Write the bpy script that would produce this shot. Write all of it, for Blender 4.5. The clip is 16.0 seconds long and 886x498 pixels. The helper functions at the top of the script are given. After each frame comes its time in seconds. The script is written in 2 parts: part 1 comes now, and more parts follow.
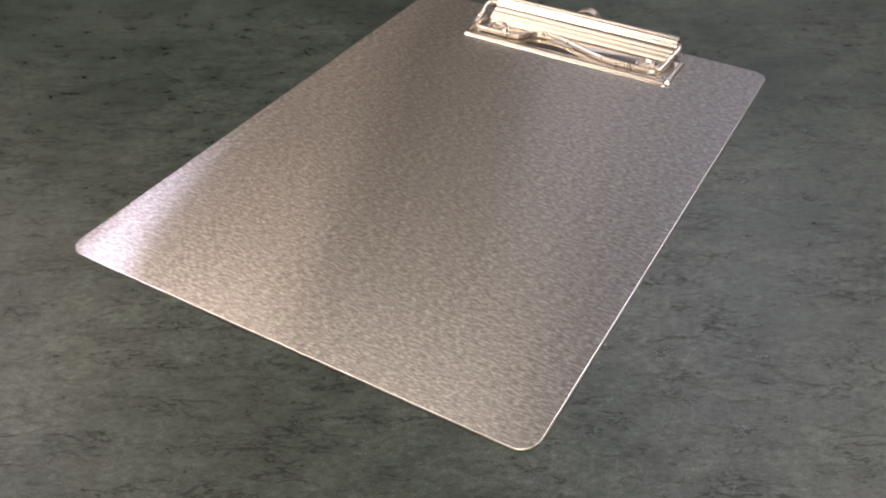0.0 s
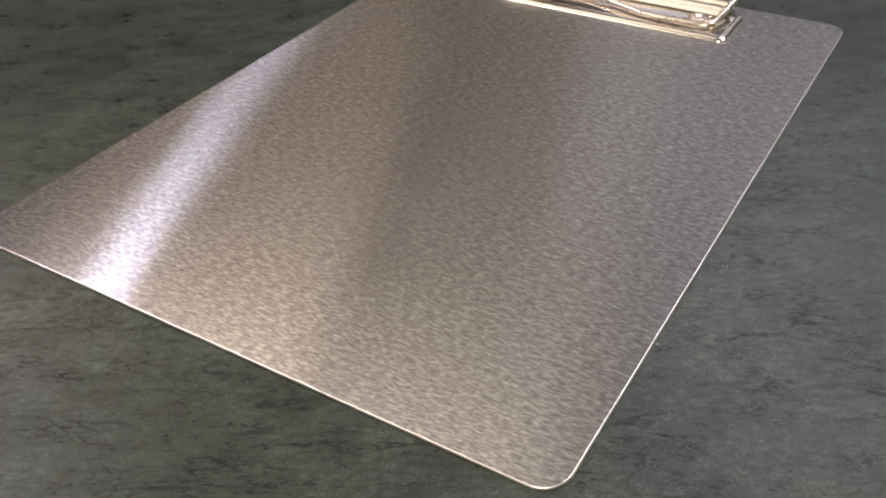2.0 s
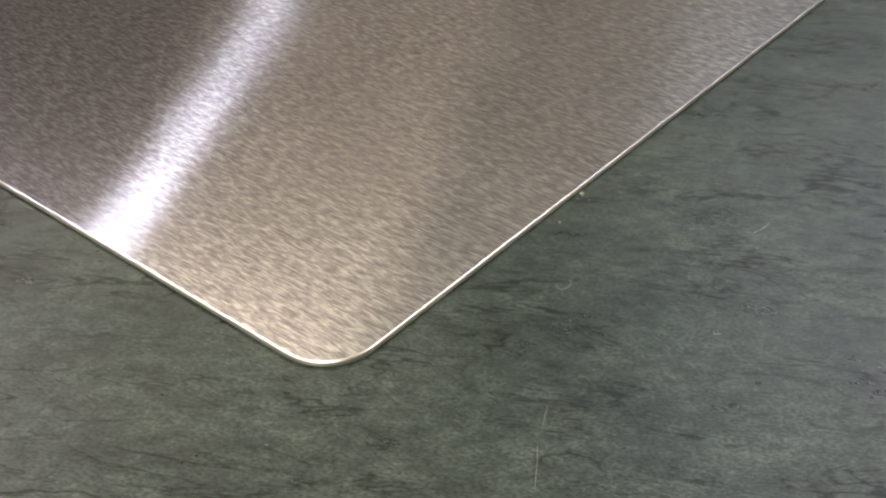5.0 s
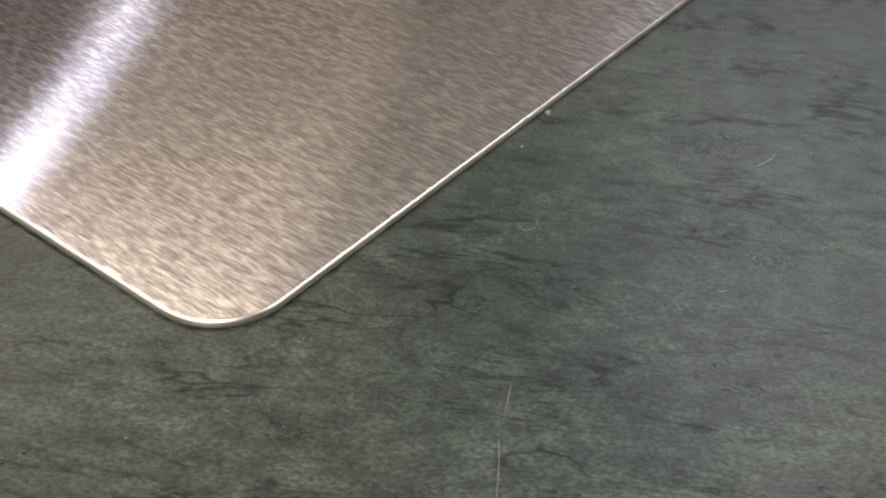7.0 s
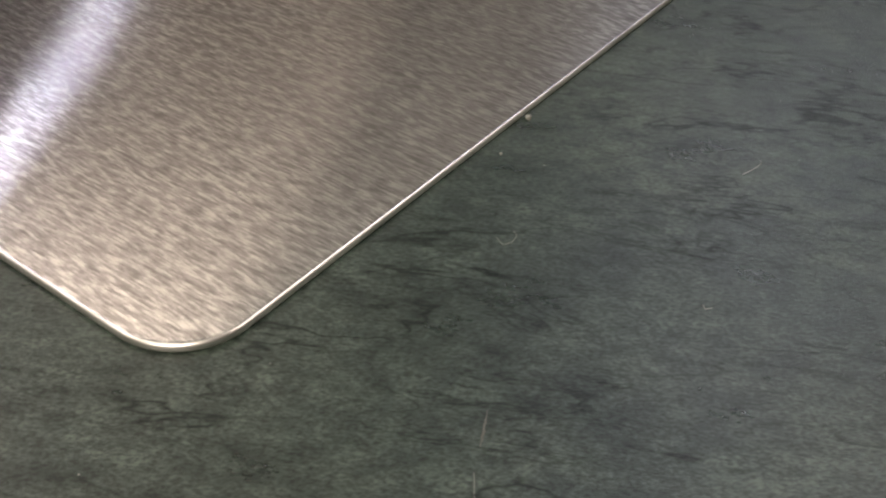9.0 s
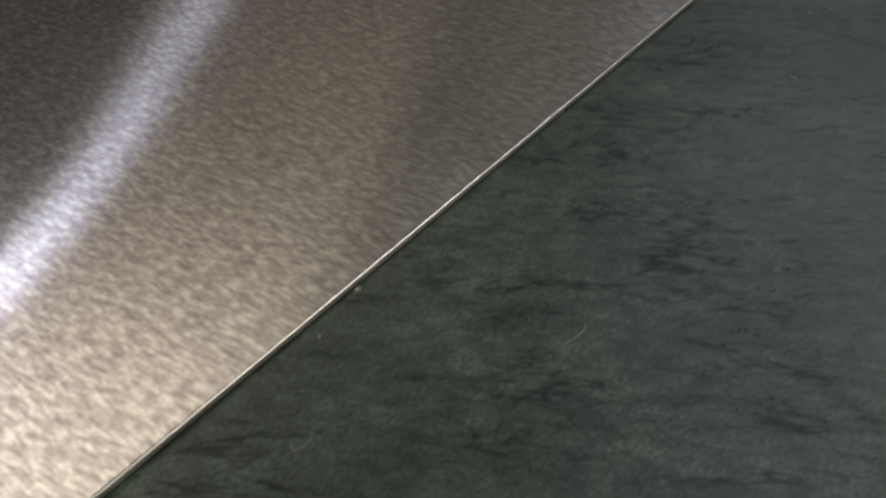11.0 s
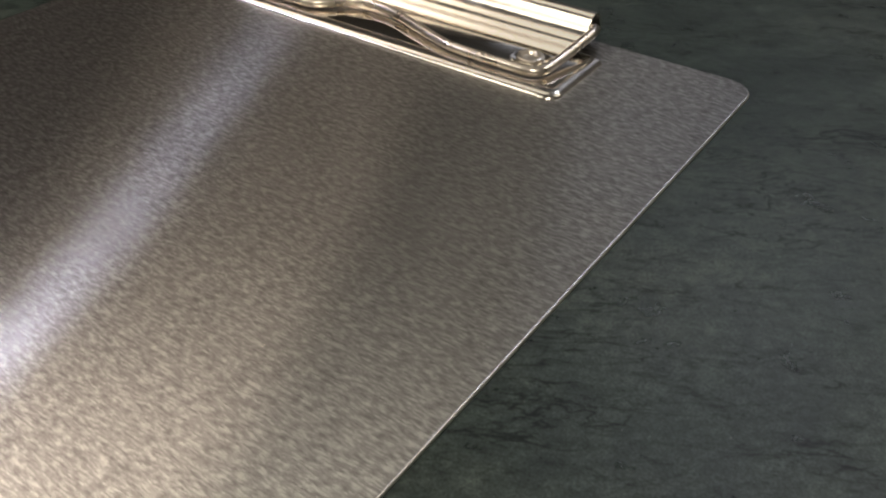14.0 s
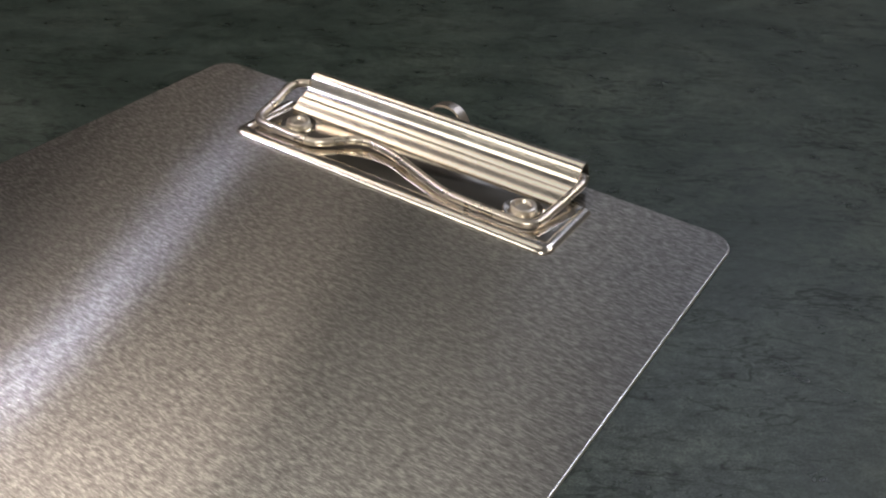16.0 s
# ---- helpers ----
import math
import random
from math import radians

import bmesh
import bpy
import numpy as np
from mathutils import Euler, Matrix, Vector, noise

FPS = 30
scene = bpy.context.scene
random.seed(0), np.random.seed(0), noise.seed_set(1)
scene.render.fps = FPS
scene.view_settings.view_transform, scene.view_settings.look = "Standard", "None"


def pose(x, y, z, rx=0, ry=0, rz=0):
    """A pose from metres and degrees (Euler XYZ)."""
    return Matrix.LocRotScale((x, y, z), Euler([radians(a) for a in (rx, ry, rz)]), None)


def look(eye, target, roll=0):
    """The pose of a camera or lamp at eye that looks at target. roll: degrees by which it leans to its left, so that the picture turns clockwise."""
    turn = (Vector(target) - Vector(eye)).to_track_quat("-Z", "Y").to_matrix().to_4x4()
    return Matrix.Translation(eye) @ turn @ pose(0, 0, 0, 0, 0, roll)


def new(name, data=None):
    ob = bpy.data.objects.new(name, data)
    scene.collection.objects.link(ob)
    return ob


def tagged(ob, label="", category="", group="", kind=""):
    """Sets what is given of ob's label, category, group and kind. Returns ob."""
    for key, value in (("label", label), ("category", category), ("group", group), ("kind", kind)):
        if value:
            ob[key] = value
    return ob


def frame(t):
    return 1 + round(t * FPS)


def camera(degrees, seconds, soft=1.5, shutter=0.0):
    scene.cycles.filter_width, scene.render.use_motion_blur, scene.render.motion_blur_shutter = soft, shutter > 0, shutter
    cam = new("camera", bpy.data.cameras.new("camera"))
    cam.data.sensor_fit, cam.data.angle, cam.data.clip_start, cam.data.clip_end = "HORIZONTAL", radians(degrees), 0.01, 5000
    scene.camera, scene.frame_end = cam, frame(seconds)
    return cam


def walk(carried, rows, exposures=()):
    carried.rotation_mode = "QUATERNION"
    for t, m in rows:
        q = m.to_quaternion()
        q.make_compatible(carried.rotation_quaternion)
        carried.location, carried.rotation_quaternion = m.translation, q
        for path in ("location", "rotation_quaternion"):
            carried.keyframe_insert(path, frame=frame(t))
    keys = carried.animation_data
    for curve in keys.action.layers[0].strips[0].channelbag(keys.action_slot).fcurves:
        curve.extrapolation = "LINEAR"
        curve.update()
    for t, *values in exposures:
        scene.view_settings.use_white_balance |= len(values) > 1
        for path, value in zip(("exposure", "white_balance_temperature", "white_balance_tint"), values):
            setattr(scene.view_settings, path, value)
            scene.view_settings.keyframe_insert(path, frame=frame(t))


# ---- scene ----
cam = camera(51.4, 16.0, soft=2.0, shutter=0.5)
PATH = [
    (0, (0.30120, -0.19160, 0.26060), (0.14829, 0.07744, 0.00715), 0.40),
    (0.5, (0.29700, -0.17360, 0.23670), (0.14078, 0.09543, -0.01473), -0.30),
    (1, (0.29140, -0.16220, 0.22210), (0.13027, 0.10629, -0.02680), -1.30),
    (1.5, (0.28230, -0.14750, 0.19810), (0.11831, 0.12448, -0.04508), -0.30),
    (2, (0.28260, -0.13420, 0.18620), (0.11167, 0.13569, -0.05451), -1.90),
    (2.5, (0.27950, -0.12090, 0.16020), (0.10662, 0.15403, -0.07331), 0.30),
    (3, (0.27950, -0.10730, 0.14030), (0.10035, 0.16763, -0.08844), 0.80),
    (3.5, (0.28890, -0.09580, 0.13010), (0.09833, 0.17216, -0.09767), -0.30),
    (4, (0.29130, -0.08310, 0.11200), (0.09565, 0.18297, -0.11366), 0.40),
    (4.5, (0.29790, -0.07120, 0.09990), (0.09630, 0.18820, -0.12830), -0.20),
    (5, (0.29870, -0.06370, 0.08950), (0.09608, 0.19273, -0.14113), 0.20),
    (5.2, (0.29810, -0.06140, 0.08750), (0.09727, 0.19463, -0.14513), 0.50),
    (7.3, (0.27930, -0.04260, 0.06710), (0.11872, 0.22277, -0.18547), 6.10),
    (7.5, (0.27750, -0.04240, 0.06610), (0.12053, 0.22515, -0.18645), 6.80),
    (8, (0.27630, -0.04300, 0.06600), (0.12050, 0.22500, -0.18680), 7.00),
    (8.2, (0.27600, -0.04250, 0.06590), (0.12064, 0.22543, -0.18723), 7.10),
    (10.5, (0.29530, -0.01930, 0.08380), (0.11629, 0.23072, -0.17202), 0.10),
    (11, (0.29830, -0.00820, 0.08890), (0.11514, 0.24255, -0.16325), -0.60),
    (11.5, (0.30050, 0.00470, 0.09930), (0.12126, 0.25856, -0.15255), 0.20),
    (12, (0.30390, 0.01680, 0.10770), (0.12300, 0.27314, -0.14043), -0.40),
    (12.5, (0.30770, 0.02800, 0.11260), (0.12232, 0.28437, -0.13217), -1.10),
    (13, (0.30720, 0.03900, 0.11990), (0.12422, 0.29497, -0.12707), -0.80),
    (13.5, (0.30200, 0.04870, 0.12900), (0.12043, 0.30665, -0.11695), -0.40),
    (14, (0.29410, 0.05600, 0.13160), (0.11322, 0.31692, -0.11171), 0.50),
    (14.5, (0.28590, 0.06070, 0.14100), (0.11093, 0.32466, -0.10336), 1.50),
    (15, (0.28230, 0.06110, 0.15600), (0.11145, 0.32818, -0.08788), 2.00),
    (15.5, (0.28050, 0.06190, 0.16450), (0.10607, 0.33175, -0.07374), 1.80),
    (16, (0.28110, 0.06060, 0.17020), (0.10551, 0.33339, -0.06379), 2.00),
]
EXPOSURE = [(0, 0.28, 7100, 18), (1.5, 0.26, 7050, 17), (3, -0.02, 6950, 14), (4, 0.36, 6880, 11), (5, 0.50, 6900, 10), (7.5, 0.40, 6950, 14), (8, 0.38, 6950, 14), (10.5, -0.54, 6750, 8), (11.5, -0.64, 6750, 7), (12.5, -0.70, 6750, 7), (14, -0.74, 6780, 8), (16, -0.62, 6500, 9)]
walk(cam, [(t, look(eye, target, roll)) for t, eye, target, roll in PATH], EXPOSURE)


# ---- world and lights ----
world = bpy.data.worlds.new("room_air")
scene.world = world
world.use_nodes = True
world.node_tree.nodes["Background"].inputs[0].default_value = (0.9, 0.95, 1.0, 1)
world.node_tree.nodes["Background"].inputs[1].default_value = 0.012


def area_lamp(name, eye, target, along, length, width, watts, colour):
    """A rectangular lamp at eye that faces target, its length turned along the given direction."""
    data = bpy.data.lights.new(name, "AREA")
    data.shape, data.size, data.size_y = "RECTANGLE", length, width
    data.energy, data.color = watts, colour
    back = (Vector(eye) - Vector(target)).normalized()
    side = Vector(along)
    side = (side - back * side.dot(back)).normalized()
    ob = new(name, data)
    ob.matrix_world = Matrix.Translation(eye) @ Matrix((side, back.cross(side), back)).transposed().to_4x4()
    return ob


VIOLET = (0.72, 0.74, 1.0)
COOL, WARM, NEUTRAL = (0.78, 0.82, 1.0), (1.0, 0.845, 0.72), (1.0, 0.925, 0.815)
TURNED = 30.0          # the table and the room stand turned against the clipboard
CEILING_Z, FLOOR_Z = 1.72, -0.75
ROOM_X = (0.866, 0.5, 0)


def room_point(x, y, z):
    a = radians(TURNED)
    return (0.1 + math.cos(a) * x - math.sin(a) * y, 0.1 + math.sin(a) * x + math.cos(a) * y, z)


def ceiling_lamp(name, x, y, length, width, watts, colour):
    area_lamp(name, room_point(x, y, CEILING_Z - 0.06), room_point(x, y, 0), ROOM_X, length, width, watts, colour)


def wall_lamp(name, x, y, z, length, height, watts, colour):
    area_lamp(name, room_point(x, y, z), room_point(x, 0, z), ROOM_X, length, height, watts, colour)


# unseen: cool strip lamp leaning over the table, ceiling panels, wall light, fitted to reflections
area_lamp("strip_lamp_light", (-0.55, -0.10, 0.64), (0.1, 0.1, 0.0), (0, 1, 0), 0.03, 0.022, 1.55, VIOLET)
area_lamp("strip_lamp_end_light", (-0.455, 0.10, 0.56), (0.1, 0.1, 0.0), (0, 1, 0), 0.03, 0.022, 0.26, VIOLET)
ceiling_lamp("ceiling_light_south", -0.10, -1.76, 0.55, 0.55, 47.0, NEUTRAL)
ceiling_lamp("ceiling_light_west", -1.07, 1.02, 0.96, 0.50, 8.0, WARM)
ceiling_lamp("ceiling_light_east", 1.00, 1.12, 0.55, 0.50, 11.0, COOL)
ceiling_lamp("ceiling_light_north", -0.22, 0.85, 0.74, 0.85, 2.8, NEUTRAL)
# added fill, no known source: brightens the lever and lip of the clip
ceiling_lamp("clip_fill_light", -1.50, -0.60, 0.90, 0.80, 14.0, NEUTRAL)
# added fill, no known source: whitens the right edge of the board
ceiling_lamp("edge_fill_light", 1.60, 0.20, 0.80, 0.80, 12.0, NEUTRAL)
wall_lamp("wall_light_north", 1.09, 2.30, 1.33, 1.50, 0.55, 1.8, COOL)


# ---- materials ----
def material(name):
    m = bpy.data.materials.new(name)
    m.use_nodes = True
    nt = m.node_tree
    return m, nt, nt.nodes["Principled BSDF"]


def node(nt, kind, **values):
    n = nt.nodes.new(kind)
    for key, value in values.items():
        n.inputs[key.replace("_", " ")].default_value = value
    return n


def coords(nt, scale, turn=0.0):
    tc = nt.nodes.new("ShaderNodeTexCoord")
    mp = nt.nodes.new("ShaderNodeMapping")
    mp.inputs["Scale"].default_value = scale
    mp.inputs["Rotation"].default_value = (0, 0, radians(turn))
    nt.links.new(tc.outputs["Object"], mp.inputs["Vector"])
    return mp.outputs["Vector"]


def noise_tex(nt, vector, scale=1.0, detail=4.0, rough=0.55, distortion=0.0):
    n = node(nt, "ShaderNodeTexNoise", Scale=scale, Detail=detail, Roughness=rough, Distortion=distortion)
    nt.links.new(vector, n.inputs["Vector"])
    return n.outputs["Fac"]


def ramp(nt, fac, *stops):
    r = nt.nodes.new("ShaderNodeValToRGB")
    r.color_ramp.elements[0].position, r.color_ramp.elements[0].color = stops[0][0], (*stops[0][1], 1)
    r.color_ramp.elements[1].position, r.color_ramp.elements[1].color = stops[-1][0], (*stops[-1][1], 1)
    for p, c in stops[1:-1]:
        r.color_ramp.elements.new(p).color = (*c, 1)
    nt.links.new(fac, r.inputs["Fac"])
    return r.outputs["Color"]


def span(nt, fac, a, b, low, high):
    r = node(nt, "ShaderNodeMapRange")
    for i, v in enumerate((a, b, low, high)):
        r.inputs[1 + i].default_value = v
    nt.links.new(fac, r.inputs["Value"])
    return r.outputs["Result"]


def calc(nt, op, a, b=0.0):
    m = nt.nodes.new("ShaderNodeMath")
    m.operation = op
    for i, v in enumerate((a, b)):
        if isinstance(v, (int, float)):
            m.inputs[i].default_value = v
        else:
            nt.links.new(v, m.inputs[i])
    return m.outputs["Value"]


def blend(nt, kind, fac, a, b):
    m = nt.nodes.new("ShaderNodeMix")
    m.data_type, m.blend_type = "RGBA", kind
    for s, v in ((0, fac), (6, a), (7, b)):
        if isinstance(v, (int, float)):
            m.inputs[s].default_value = v
        elif isinstance(v, tuple):
            m.inputs[s].default_value = (*v, 1)
        else:
            nt.links.new(v, m.inputs[s])
    return m.outputs[2]


def bump(nt, bsdf, height, strength, distance):
    b = node(nt, "ShaderNodeBump", Strength=strength, Distance=distance)
    nt.links.new(height, b.inputs["Height"])
    nt.links.new(b.outputs["Normal"], bsdf.inputs["Normal"])


def brushed_aluminium():
    m, nt, p = material("brushed_aluminium")
    # short fine strokes along the width of the board, in three lengths
    fine = noise_tex(nt, coords(nt, (430, 3000, 1)), 1.0, 2.0, 0.6)
    medium = noise_tex(nt, coords(nt, (400, 1350, 1)), 1.0, 2.0, 0.6)
    coarse = noise_tex(nt, coords(nt, (215, 680, 1)), 1.0, 2.0, 0.55)
    cloud = noise_tex(nt, coords(nt, (40, 60, 1)), 1.0, 3.0, 0.5)
    drawn = noise_tex(nt, coords(nt, (330, 1900, 1)), 1.0, 2.0, 0.6)
    strokes = calc(nt, "ADD", calc(nt, "ADD", calc(nt, "MULTIPLY", fine, 0.42), calc(nt, "MULTIPLY", medium, 0.31)), calc(nt, "MULTIPLY", coarse, 0.27))
    colour = ramp(nt, strokes, (0.40, (0.33, 0.32, 0.31)), (0.5, (0.51, 0.50, 0.485)), (0.60, (0.85, 0.835, 0.81)))
    tangent = nt.nodes.new("ShaderNodeTangent")
    tangent.direction_type, tangent.uv_map = "UV_MAP", "grain"
    relief = node(nt, "ShaderNodeBump", Strength=0.2, Distance=0.0002)
    nt.links.new(drawn, relief.inputs["Height"])
    # a sharp and a soft lobe, both wider across the strokes than along them
    lobes = []
    for rough, ratio in ((0.18, -0.86), (0.303, -0.236)):
        g = nt.nodes.new("ShaderNodeBsdfAnisotropic")
        g.distribution = "MULTI_GGX"
        g.inputs["Anisotropy"].default_value = ratio
        nt.links.new(calc(nt, "ADD", span(nt, strokes, 0.38, 0.62, 0.02, -0.02), calc(nt, "ADD", span(nt, cloud, 0.3, 0.7, -0.01, 0.01), rough)), g.inputs["Roughness"])
        nt.links.new(colour, g.inputs["Color"])
        nt.links.new(tangent.outputs["Tangent"], g.inputs["Tangent"])
        nt.links.new(relief.outputs["Normal"], g.inputs["Normal"])
        lobes.append(g.outputs["BSDF"])
    mix = node(nt, "ShaderNodeMixShader", Fac=0.6)
    nt.links.new(lobes[0], mix.inputs[1])
    nt.links.new(lobes[1], mix.inputs[2])
    nt.links.new(mix.outputs["Shader"], nt.nodes["Material Output"].inputs["Surface"])
    nt.nodes.remove(p)
    return m


def chrome(name, colour, low, high):
    m, nt, p = material(name)
    smear = noise_tex(nt, coords(nt, (160, 160, 160)), 1.0, 5.0, 0.6)
    nt.links.new(span(nt, smear, 0.35, 0.7, low, high), p.inputs["Roughness"])
    nt.links.new(ramp(nt, smear, (0.3, tuple(c * 0.94 for c in colour)), (0.7, colour)), p.inputs["Base Color"])
    p.inputs["Metallic"].default_value = 1.0
    return m


def slate_laminate():
    m, nt, p = material("slate_laminate")
    cloud = noise_tex(nt, coords(nt, (13, 14, 1)), 1.0, 5.0, 0.6, 0.4)
    mottle = noise_tex(nt, coords(nt, (70, 105, 1)), 1.0, 5.0, 0.65)
    fleck = noise_tex(nt, coords(nt, (260, 420, 1)), 1.0, 4.0, 0.7)
    grain = noise_tex(nt, coords(nt, (1500, 2700, 1)), 1.0, 3.0, 0.75)
    # thin wispy dark veins that run mostly along the table
    ridges = []
    for turn, sx, sy, seed in ((4, 27, 98, 0.0), (-19, 30, 112, 3.0), (26, 30, 108, 7.0), (-8, 50, 190, 11.0)):
        mp = coords(nt, (sx, sy, 1), turn)
        off = nt.nodes.new("ShaderNodeVectorMath")
        off.inputs[1].default_value = (seed, seed * 2, seed)
        nt.links.new(mp, off.inputs[0])
        n = noise_tex(nt, off.outputs[0], 1.0, 3.5, 0.66, 0.35)
        line = span(nt, calc(nt, "ABSOLUTE", calc(nt, "SUBTRACT", n, 0.5)), 0.0, 0.022, 1.0, 0.0)
        mask = noise_tex(nt, off.outputs[0], 0.8, 2.0, 0.5)
        ridges.append(calc(nt, "MULTIPLY", line, span(nt, mask, 0.48, 0.60, 0.0, 1.0)))
    veins = calc(nt, "MINIMUM", calc(nt, "ADD", calc(nt, "ADD", ridges[0], ridges[1]), calc(nt, "ADD", calc(nt, "MULTIPLY", ridges[2], 0.6), calc(nt, "MULTIPLY", ridges[3], 0.7))), 1.0)
    base = ramp(nt, cloud, (0.3, (0.018, 0.030, 0.024)), (0.5, (0.032, 0.047, 0.039)), (0.72, (0.050, 0.066, 0.055)))
    base = blend(nt, "MULTIPLY", 0.8, base, ramp(nt, mottle, (0.32, (0.55, 0.58, 0.57)), (0.68, (1.42, 1.38, 1.37))))
    base = blend(nt, "MULTIPLY", 0.6, base, ramp(nt, fleck, (0.36, (0.42, 0.46, 0.45)), (0.64, (1.70, 1.62, 1.60))))
    base = blend(nt, "MULTIPLY", 0.85, base, ramp(nt, grain, (0.36, (0.36, 0.36, 0.36)), (0.66, (1.9, 1.9, 1.9))))
    base = blend(nt, "MIX", calc(nt, "MULTIPLY", veins, 0.70), base, (0.006, 0.008, 0.007))
    nt.links.new(span(nt, veins, 0.0, 1.0, 0.5, 0.25), p.inputs["Specular IOR Level"])
    nt.links.new(base, p.inputs["Base Color"])
    nt.links.new(span(nt, mottle, 0.3, 0.7, 0.26, 0.36), p.inputs["Roughness"])
    height = calc(nt, "SUBTRACT", calc(nt, "ADD", calc(nt, "MULTIPLY", grain, 1.1), mottle), calc(nt, "MULTIPLY", veins, 0.08))
    bump(nt, p, height, 0.25, 0.0004)
    return m


def plaster(name, colour):
    m, nt, p = material(name)
    n = noise_tex(nt, coords(nt, (3, 3, 3)), 1.0, 5.0, 0.6)
    nt.links.new(ramp(nt, n, (0.3, tuple(c * 0.92 for c in colour)), (0.7, colour)), p.inputs["Base Color"])
    p.inputs["Roughness"].default_value = 0.8
    bump(nt, p, noise_tex(nt, coords(nt, (90, 90, 90)), 1.0, 3.0), 0.1, 0.002)
    return m


def lint(name, low, high):
    m, nt, p = material(name)
    n = noise_tex(nt, coords(nt, (900, 900, 900)))
    nt.links.new(ramp(nt, n, (0.3, (low, low, low * 0.9)), (0.7, (high, high, high * 0.9))), p.inputs["Base Color"])
    p.inputs["Roughness"].default_value = 0.7
    return m


ALUMINIUM = brushed_aluminium()
LEVER_SHEET = chrome("satin_nickel_sheet", (0.93, 0.88, 0.80), 0.20, 0.27)
CHROME = chrome("nickel_plated_steel", (0.92, 0.87, 0.79), 0.10, 0.17)
WIRE = chrome("nickel_plated_wire", (0.86, 0.78, 0.68), 0.26, 0.34)
EYELET = chrome("dull_nickel", (0.76, 0.70, 0.61), 0.10, 0.18)
EYELET_RING = chrome("satin_nickel", (0.84, 0.77, 0.67), 0.30, 0.42)
BARE_EDGE = chrome("bare_aluminium_edge", (0.95, 0.92, 0.87), 0.34, 0.46)
LAMINATE = slate_laminate()
WALL = plaster("matt_wall_paint", (0.20, 0.19, 0.18))
CEILING = plaster("matt_ceiling_paint", (0.34, 0.33, 0.31))
FLOOR = plaster("grey_floor", (0.16, 0.15, 0.14))
LINT = lint("pale_lint", 0.20, 0.34)
SCUFF = lint("pale_scuff", 0.08, 0.14)


# ---- building helpers ----
def finish(name, bm, mat, smooth=True):
    bmesh.ops.recalc_face_normals(bm, faces=bm.faces)
    me = bpy.data.meshes.new(name)
    bm.to_mesh(me)
    bm.free()
    me.materials.append(mat)
    if smooth:
        me.shade_smooth()
        me.set_sharp_from_angle(angle=radians(40))
    return me


def part(name, bm, mat, parent, label="", smooth=True):
    ob = new(name, finish(name, bm, mat, smooth))
    ob.parent = parent
    return tagged(ob, label)


def box(bm, x0, x1, y0, y1, z0, z1):
    m = pose((x0 + x1) / 2, (y0 + y1) / 2, (z0 + z1) / 2) @ Matrix.Diagonal((x1 - x0, y1 - y0, z1 - z0, 1))
    return bmesh.ops.create_cube(bm, size=1, matrix=m)["verts"]


def rounded_loop(x0, x1, y0, y1, radius, steps=10):
    points = []
    for cx, cy, a0 in ((x1 - radius, y0 + radius, -90), (x1 - radius, y1 - radius, 0), (x0 + radius, y1 - radius, 90), (x0 + radius, y0 + radius, 180)):
        for i in range(steps + 1):
            a = radians(a0 + 90 * i / steps)
            points.append((cx + radius * math.cos(a), cy + radius * math.sin(a)))
    return points


def rounded_plate(bm, x0, x1, y0, y1, radius, profile, steps=10):
    """A plate with rounded corners; profile: (inset, z) from its underside to its top."""
    rings = []
    for inset, z in profile:
        loop = rounded_loop(x0 + inset, x1 - inset, y0 + inset, y1 - inset, max(radius - inset, 0.0002), steps)
        rings.append([bm.verts.new((x, y, z)) for x, y in loop])
    for a, b in zip(rings, rings[1:]):
        for i in range(len(a)):
            j = (i + 1) % len(a)
            bm.faces.new((a[i], a[j], b[j], b[i]))
    bm.faces.new(rings[0][::-1])
    bm.faces.new(rings[-1])
    return rings


def edge_profile(z0, z1, r, steps=4):
    low = [(r - r * math.sin(radians(90 * i / steps)), z0 + r - r * math.cos(radians(90 * i / steps))) for i in range(steps + 1)]
    high = [(r - r * math.cos(radians(90 * i / steps)), z1 - r + r * math.sin(radians(90 * i / steps))) for i in range(steps + 1)]
    return low + high


def smooth_path(points, per=8):
    """A Catmull-Rom line through the points."""
    pts = [Vector(p) for p in points]
    pts = [pts[0] * 2 - pts[1]] + pts + [pts[-1] * 2 - pts[-2]]
    out = []
    for a, b, c, d in zip(pts, pts[1:], pts[2:], pts[3:]):
        for i in range(per):
            t = i / per
            out.append(0.5 * (2 * b + (c - a) * t + (2 * a - 5 * b + 4 * c - d) * t * t + (3 * b - a - 3 * c + d) * t ** 3))
    return out + [pts[-2]]


def tube(bm, path, radius, sides=14, taper=None):
    rings = []
    up = Vector((0, 0, 1))
    for i, p in enumerate(path):
        d = (path[min(i + 1, len(path) - 1)] - path[max(i - 1, 0)]).normalized()
        side = d.cross(up)
        side = side.normalized() if side.length > 1e-4 else Vector((1, 0, 0))
        lift = side.cross(d)
        r = radius * (taper(i / (len(path) - 1)) if taper else 1)
        rings.append([bm.verts.new(p + r * (math.cos(a) * side + math.sin(a) * lift)) for a in (2 * math.pi * k / sides for k in range(sides))])
    for a, b in zip(rings, rings[1:]):
        for k in range(sides):
            bm.faces.new((a[k], a[(k + 1) % sides], b[(k + 1) % sides], b[k]))
    bm.faces.new(rings[0][::-1])
    bm.faces.new(rings[-1])


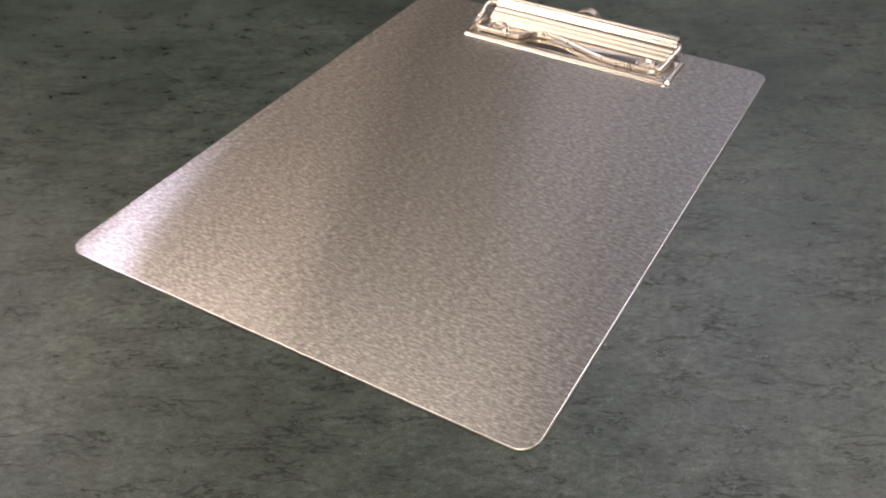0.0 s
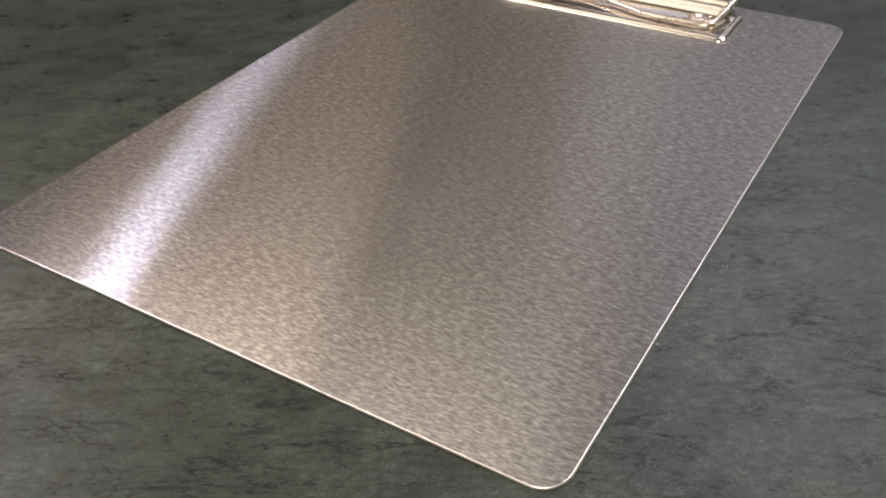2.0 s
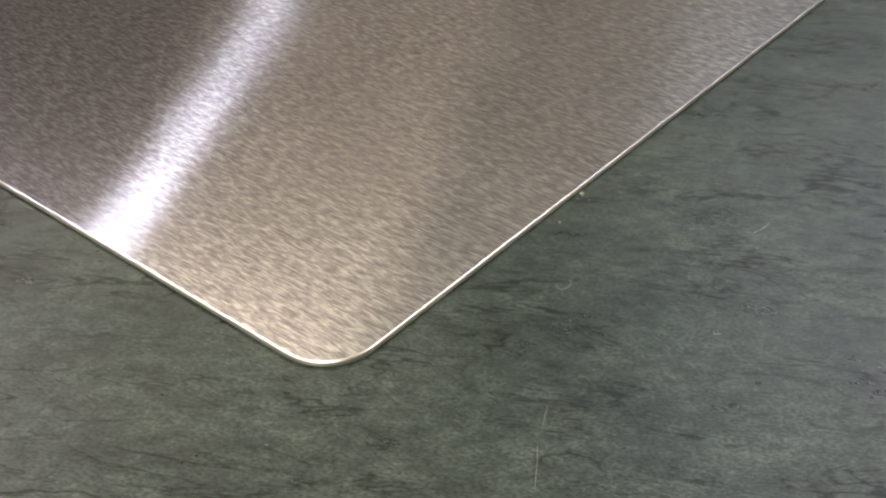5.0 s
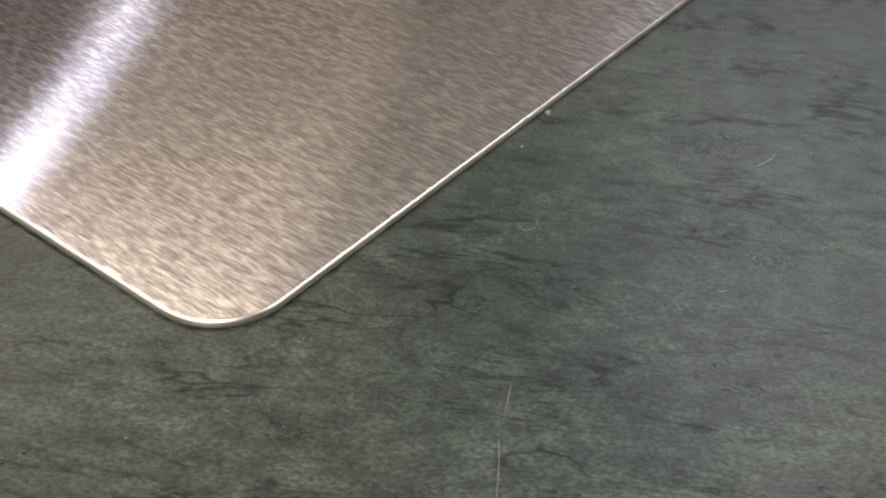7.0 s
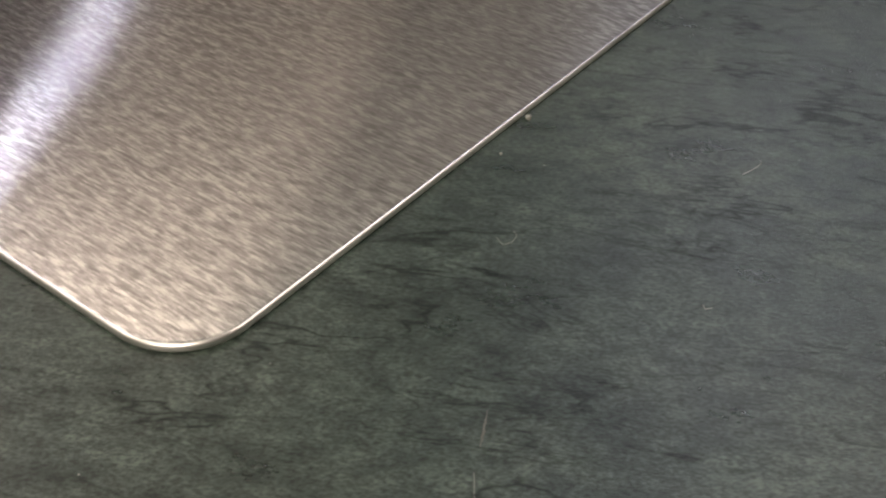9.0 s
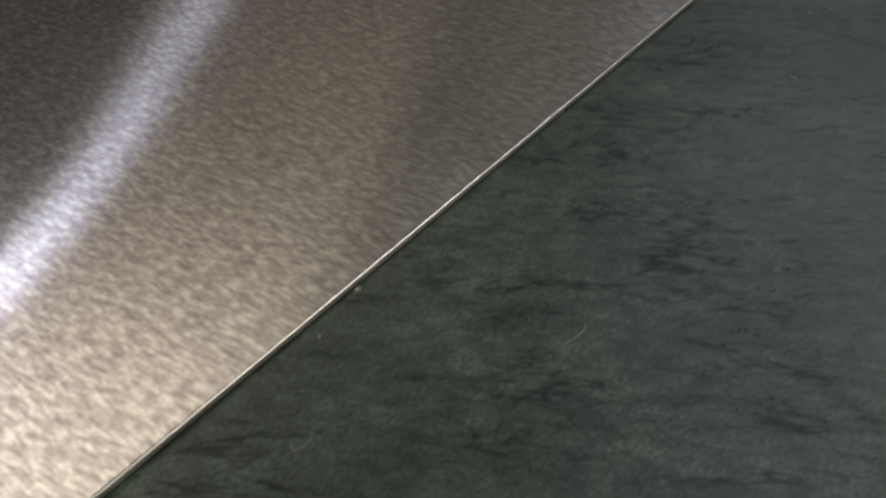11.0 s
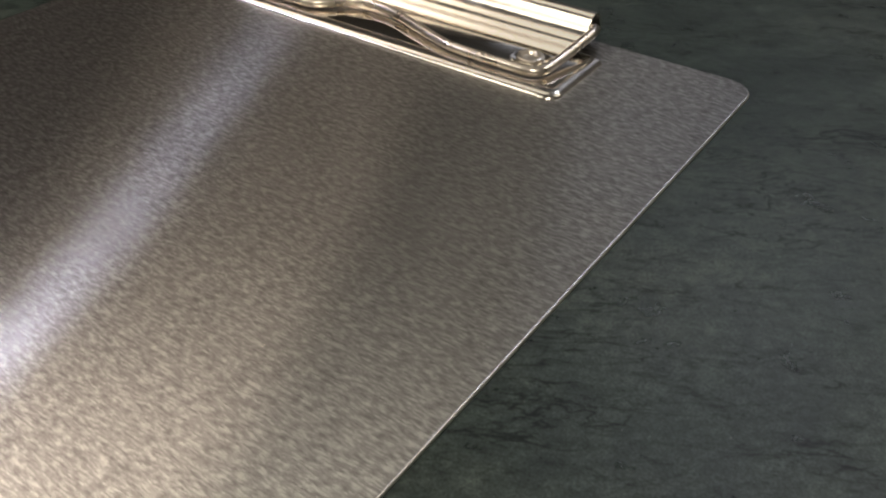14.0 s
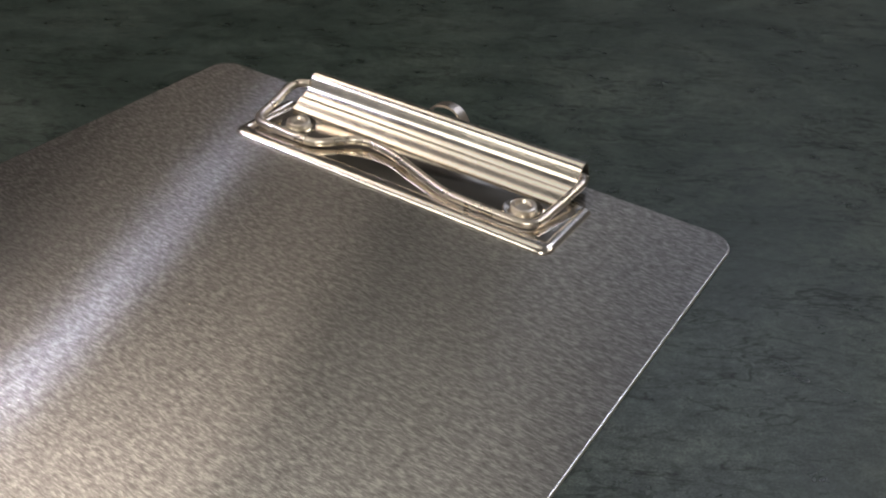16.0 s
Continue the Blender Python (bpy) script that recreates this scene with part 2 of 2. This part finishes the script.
def sheet_along_x(bm, x0, x1, middle, thick, across=1):
    """A bent sheet: its (y, z) middle line drawn out along x."""
    n = len(middle)
    outline = []
    for sign in (1, -1):
        row = []
        for i, p in enumerate(middle):
            a, b = Vector(middle[max(i - 1, 0)]), Vector(middle[min(i + 1, n - 1)])
            d = (b - a).normalized()
            row.append(Vector(p) + sign * thick / 2 * Vector((-d.y, d.x)))
        outline += row if sign == 1 else row[::-1]
    rows = [[bm.verts.new((x0 + (x1 - x0) * k / across, p.x, p.y)) for p in outline] for k in range(across + 1)]
    m = len(outline)
    for a, b in zip(rows, rows[1:]):
        for i in range(m):
            bm.faces.new((a[i], a[(i + 1) % m], b[(i + 1) % m], b[i]))
    for row in (rows[0], rows[-1]):
        for i in range(n - 1):
            bm.faces.new((row[i], row[i + 1], row[m - 2 - i], row[m - 1 - i]))


def lathe(bm, profile, centre, sides=56):
    rings = []
    for r, z in profile:
        rings.append([bm.verts.new((centre[0] + r * math.cos(2 * math.pi * k / sides), centre[1] + r * math.sin(2 * math.pi * k / sides), centre[2] + z)) for k in range(sides)])
    for a, b in zip(rings, rings[1:]):
        for k in range(sides):
            bm.faces.new((a[k], a[(k + 1) % sides], b[(k + 1) % sides], b[k]))
    bm.faces.new(rings[-1])
    bm.faces.new(rings[0][::-1])


# ---- the room and the table ----
ROOM = pose(0.1, 0.1, 0, 0, 0, TURNED)


def room_piece(name, mat, label, x0, x1, y0, y1, z0, z1):
    bm = bmesh.new()
    box(bm, x0, x1, y0, y1, z0, z1)
    ob = new(name, finish(name, bm, mat, False))
    ob.matrix_world = ROOM
    return tagged(ob, label, name.split("_")[0], kind="structure")


R = 2.4
room_piece("floor", FLOOR, "plain grey floor under the table", -R, R, -R, R, FLOOR_Z - 0.1, FLOOR_Z)
room_piece("ceiling", CEILING, "plain off-white ceiling over the table", -R, R, -R, R, CEILING_Z, CEILING_Z + 0.1)
room_piece("wall_north", WALL, "plain painted wall behind the table", -R, R, R, R + 0.1, FLOOR_Z, CEILING_Z)
room_piece("wall_south", WALL, "plain painted wall of the room", -R, R, -R - 0.1, -R, FLOOR_Z, CEILING_Z)
room_piece("wall_east", WALL, "plain painted wall of the room", R, R + 0.1, -R, R, FLOOR_Z, CEILING_Z)
room_piece("wall_west", WALL, "plain painted wall of the room", -R - 0.1, -R, -R, R, FLOOR_Z, CEILING_Z)


def table():
    top = new("table")
    top.matrix_world = pose(0.1, 0.1, FLOOR_Z, 0, 0, TURNED)
    tagged(top, "dark grey-green slate-look laminate table with dark veins", "table")
    bm = bmesh.new()
    rounded_plate(bm, -1.0, 0.9, -0.55, 0.75, 0.02, edge_profile(-FLOOR_Z - 0.03, -FLOOR_Z, 0.003), 6)
    part("tabletop", bm, LAMINATE, top)
    for x in (-0.9, 0.8):
        for y in (-0.45, 0.65):
            bm = bmesh.new()
            rounded_plate(bm, x - 0.03, x + 0.03, y - 0.03, y + 0.03, 0.006, edge_profile(0, -FLOOR_Z - 0.03, 0.001), 4)
            part("leg", bm, FLOOR, top)
    return top


table()


# ---- the clipboard ----
BOARD_W, BOARD_L, BOARD_T = 0.2286, 0.3180, 0.0013


def clipboard():
    thing = new("clipboard")
    tagged(thing, "brushed aluminium clipboard with shiny nickel wire clip on dark table", "clipboard")
    bm = bmesh.new()
    rounded_plate(bm, 0, BOARD_W, 0, BOARD_L, 0.0092, edge_profile(0.0, BOARD_T, 0.0006), 14)
    uv = bm.loops.layers.uv.new("grain")
    for f in bm.faces:
        for c in f.loops:
            c[uv].uv = (c.vert.co.y, c.vert.co.x)
    board = part("board", bm, ALUMINIUM, thing, "brushed aluminium board with rounded corners")
    board.data.materials.append(BARE_EDGE)
    for f in board.data.polygons:
        f.material_index = 0 if abs(f.normal.z) > 0.98 else 1
        f.use_smooth = f.material_index == 1

    z = BOARD_T
    # base plate: a thin tray with a rolled lip along the front and both ends
    bm = bmesh.new()
    x0, x1, y0, y1 = 0.0492, 0.1826, 0.2735, 0.3060
    rounded_plate(bm, x0 + 0.001, x1 - 0.001, y0 + 0.001, y1, 0.0035, edge_profile(z, z + 0.0007, 0.0002, 2), 6)
    plate = part("base_plate", bm, CHROME, thing, "shiny nickel-plated base plate")
    bm = bmesh.new()
    lip = [(x0 + 0.0008, 0.3030)] + [(x0 + 0.0040 - 0.0032 * math.cos(radians(15 * k)), 0.2780 - 0.0032 * math.sin(radians(15 * k))) for k in range(7)]
    line = lip + [(0.09, 0.2748), (0.14, 0.2748)] + [(x1 - (x - x0), y) for x, y in lip[::-1]]
    path = []
    for a, b in zip(line, line[1:]):
        path += [Vector((a[0] + (b[0] - a[0]) * k / 6, a[1] + (b[1] - a[1]) * k / 6, z)) for k in range(6)]
    path.append(Vector((*line[-1], z)))
    section = [(-0.0024, 0.0), (-0.0022, 0.0005), (-0.0014, 0.0011), (-0.0004, 0.0015), (0.0010, 0.0017), (0.0024, 0.0017), (0.0034, 0.0014), (0.0040, 0.0007), (0.0040, 0.0)]
    rings = []
    for i, p in enumerate(path):
        d = (path[min(i + 1, len(path) - 1)] - path[max(i - 1, 0)]).normalized()
        side = Vector((-d.y, d.x, 0))
        narrow = 0.62 + 0.38 * min(1.0, abs(d.x) * 1.2)
        rings.append([bm.verts.new(p + side * (o * narrow) + Vector((0, 0, h))) for o, h in section])
    for a, b in zip(rings, rings[1:]):
        for k in range(len(section)):
            j = (k + 1) % len(section)
            bm.faces.new((a[k], a[j], b[j], b[k]))
    bm.faces.new(rings[0][::-1])
    bm.faces.new(rings[-1])
    part("lip", bm, LEVER_SHEET, plate, "bright rolled front lip")

    # clamping lever: a bent sheet, trough-shaped in front and curled over at the top
    front = [(0.2995, 0.0024), (0.3012, 0.0032), (0.3032, 0.0044), (0.3046, 0.0050), (0.3058, 0.0053), (0.3078, 0.0063), (0.3094, 0.0076),
             (0.3107, 0.0095), (0.3120, 0.0112), (0.3138, 0.0121), (0.3154, 0.0119), (0.3167, 0.0108), (0.3176, 0.0090), (0.3180, 0.0068), (0.3176, 0.0044)]
    middle = [(v.x, v.y) for v in smooth_path([(a, b, 0) for a, b in front], 4)]
    bm = bmesh.new()
    sheet_along_x(bm, 0.0553, 0.1742, middle, 0.0007)
    cap = part("lever", bm, LEVER_SHEET, thing, "shiny bent nickel-plated lever")
    bm = bmesh.new()
    tube(bm, [Vector((0.0530, 0.3128, 0.0078)), Vector((0.1765, 0.3128, 0.0078))], 0.0013, 12)
    part("hinge_pin", bm, WIRE, cap)
    for x in (0.0600, 0.1695):
        bm = bmesh.new()
        bmesh_pts = smooth_path([(x, 0.3020, z + 0.0008), (x, 0.3070, z + 0.0010), (x, 0.3120, z + 0.0035), (x, 0.3150, z + 0.0070)], 4)
        sheet_along_x(bm, x - 0.0030, x + 0.0030, [(p.y, p.z) for p in bmesh_pts], 0.0007)
        part("hinge_ear", bm, EYELET, plate)

    # wire clamp, waved in the middle
    bm = bmesh.new()
    wire = [(0.0550, 0.3105, 0.0088), (0.0512, 0.3085, 0.0086), (0.0498, 0.3040, 0.0080), (0.0508, 0.2960, 0.0062), (0.0518, 0.2868, 0.0050), (0.0532, 0.2832, 0.0047),
            (0.0570, 0.2808, 0.0046), (0.0680, 0.2803, 0.0046), (0.0775, 0.2802, 0.0046), (0.0832, 0.2817, 0.0046), (0.0885, 0.2868, 0.0047), (0.0932, 0.2910, 0.0047),
            (0.0985, 0.2922, 0.0047), (0.1060, 0.2916, 0.0047), (0.1130, 0.2898, 0.0047), (0.1215, 0.2868, 0.0047), (0.1325, 0.2830, 0.0046), (0.1400, 0.2808, 0.0046), (0.1480, 0.2801, 0.0046),
            (0.1580, 0.2799, 0.0046), (0.1680, 0.2800, 0.0046), (0.1722, 0.2815, 0.0047), (0.1740, 0.2850, 0.0050), (0.1752, 0.2940, 0.0062), (0.1764, 0.3030, 0.0080), (0.1768, 0.3075, 0.0088), (0.1752, 0.3110, 0.0088)]
    tube(bm, smooth_path(wire, 6), 0.00162, 16)
    part("wire_clamp", bm, WIRE, thing, "waved nickel-plated wire clamp")

    # two eyelets, each on a dished flange
    for x in (0.0653, 0.1639):
        bm = bmesh.new()
        lathe(bm, [(0.0070, 0.0007), (0.0070, 0.0011), (0.0067, 0.0014), (0.0062, 0.0014), (0.0054, 0.0011), (0.0047, 0.0009)], (x, 0.2912, z))
        flange = part("rivet", bm, CHROME, thing, "dished nickel rivet")
        bm = bmesh.new()
        lathe(bm, [(0.0046, 0.0009), (0.0046, 0.0018), (0.0043, 0.0025), (0.0037, 0.0028), (0.0030, 0.0027), (0.0026, 0.0022), (0.0023, 0.0017), (0.0012, 0.0016), (0.0006, 0.0016)], (x, 0.2912, z))
        part("eyelet", bm, EYELET_RING, flange)

    # hanging loop that stands up behind the lever
    bm = bmesh.new()
    rows = []
    for i in range(17):
        a = radians(180 * i / 16)
        mid = Vector((0.1126 - 0.0090 * math.cos(a), 0.3215 + 0.0014 * math.sin(a), 0.0036 + 0.0084 * math.sin(a)))
        out = Vector((-math.cos(a), 0.15, math.sin(a))).normalized()
        rows.append([bm.verts.new(mid + out * r + Vector((0, d, 0))) for r, d in ((-0.0004, -0.0022), (0.0004, -0.0022), (0.0004, 0.0022), (-0.0004, 0.0022))])
    for a, b in zip(rows, rows[1:]):
        for k in range(4):
            bm.faces.new((a[k], a[(k + 1) % 4], b[(k + 1) % 4], b[k]))
    bm.faces.new(rows[0][::-1])
    bm.faces.new(rows[-1])
    box(bm, 0.1010, 0.1230, 0.3060, 0.3215, z + 0.0004, z + 0.0016)
    part("hanging_loop", bm, WIRE, thing, "nickel hanging loop")
    return thing


clipboard()


# ---- lint and dust ----
def fibre(points, radius, label):
    bm = bmesh.new()
    tube(bm, smooth_path(points, 6), radius, 6)
    return tagged(new("lint_fibre", finish("lint_fibre", bm, LINT)), label, "lint", group="lint on the table")


fibre([(0.2591, 0.0728, 0.0001), (0.2599, 0.0741, 0.0006), (0.2603, 0.0754, 0.0008), (0.2602, 0.0769, 0.0005), (0.2598, 0.0776, 0.0002)], 0.00005, "pale curled lint fibre on the dark table")
fibre([(0.2404, 0.0392, 0.0001), (0.2417, 0.0384, 0.0003), (0.2424, 0.0393, 0.0004), (0.2421, 0.0410, 0.0002), (0.2413, 0.0416, 0.0001)], 0.000028, "thin pale lint loop on the dark table")
fibre([(0.2571, 0.0088, 0.0001), (0.2584, 0.0068, 0.0005), (0.2597, 0.0046, 0.0006), (0.2607, 0.0028, 0.0002)], 0.00003, "short straight pale lint fibre on the table")
fibre([(0.2651, 0.0441, 0.0001), (0.2656, 0.0435, 0.0003), (0.2661, 0.0443, 0.0002)], 0.00005, "tiny hooked lint fibre on the table")
fibre([(0.2119, 0.0251, BOARD_T + 0.0001), (0.2120, 0.0245, BOARD_T + 0.0002), (0.2125, 0.0243, BOARD_T + 0.0002), (0.2127, 0.0249, BOARD_T + 0.0001)], 0.00004, "tiny u-shaped lint fibre on the aluminium board")


def scuff(x0, y0, x1, y1, width):
    """A short pale rubbed mark that tapers at both ends and wavers a little."""
    bm = bmesh.new()
    a, b = Vector((x0, y0, 0)), Vector((x1, y1, 0))
    side = Vector((y0 - y1, x1 - x0, 0)).normalized()
    rows = []
    for i in range(15):
        t = i / 14
        p = a.lerp(b, t) + side * random.uniform(-0.25, 0.25) * width
        w = width * (0.12 + 0.88 * math.sin(math.pi * t) ** 0.6) * random.uniform(0.45, 1.0) / 2
        rows.append([bm.verts.new(p - side * w), bm.verts.new(p + Vector((0, 0, 0.00006))), bm.verts.new(p + side * w)])
    for p, q in zip(rows, rows[1:]):
        for k in (0, 1):
            bm.faces.new((p[k], p[k + 1], q[k + 1], q[k]))
    return tagged(new("scuff_mark", finish("scuff_mark", bm, SCUFF)), "short pale scuff mark rubbed into the dark table", "scuff mark", group="scuff marks on the table")


for ends in ((0.2540, 0.0160, 0.2560, 0.0115), (0.2930, 0.0265, 0.2940, 0.0200), (0.3280, 0.0950, 0.3320, 0.0870), (0.3160, 0.1500, 0.3180, 0.1420)):
    scuff(*ends, 0.0003)


def crumb(x, y, radius):
    bm = bmesh.new()
    bmesh.ops.create_icosphere(bm, subdivisions=2, radius=radius, matrix=pose(x, y, radius * 0.8))
    for v in bm.verts:
        v.co += Vector((random.uniform(-1, 1), random.uniform(-1, 1), random.uniform(-0.5, 1))) * radius * 0.25
    return tagged(new("crumb", finish("crumb", bm, LINT)), "tiny pale crumb on the table beside the clipboard", "crumb")


crumb(0.2294, 0.0652, 0.00042)
crumb(0.2312, 0.0548, 0.00022)


def dust(name, label, count, z, place, low, high):
    """Many tiny uneven specks, joined into one mesh."""
    verts, faces = [], []
    for _ in range(count):
        x, y = place()
        r = random.uniform(low, high)
        b = len(verts)
        verts += [(x + r * random.uniform(0.7, 1.3), y, z), (x, y + r * random.uniform(0.7, 1.3), z), (x - r * random.uniform(0.7, 1.3), y, z), (x, y - r, z), (x, y, z + r)]
        faces += [(b, b + 1, b + 4), (b + 1, b + 2, b + 4), (b + 2, b + 3, b + 4), (b + 3, b, b + 4)]
    me = bpy.data.meshes.new(name)
    me.from_pydata(verts, [], faces)
    me.materials.append(LINT)
    return tagged(new(name, me), label, "dust", kind="stuff")


def beside_board():
    while True:
        x, y = random.uniform(-0.12, 0.42), random.uniform(-0.14, 0.48)
        if not (-0.002 < x < BOARD_W + 0.002 and -0.002 < y < BOARD_L + 0.006):
            return x, y


dust("table_dust", "fine pale dust specks scattered over the dark table", 420, 0.0, beside_board, 0.00005, 0.00014)
dust("board_dust", "few pale dust specks on the aluminium board", 46, BOARD_T, lambda: (random.uniform(0.01, 0.22), random.uniform(0.005, 0.26)), 0.00005, 0.00012)
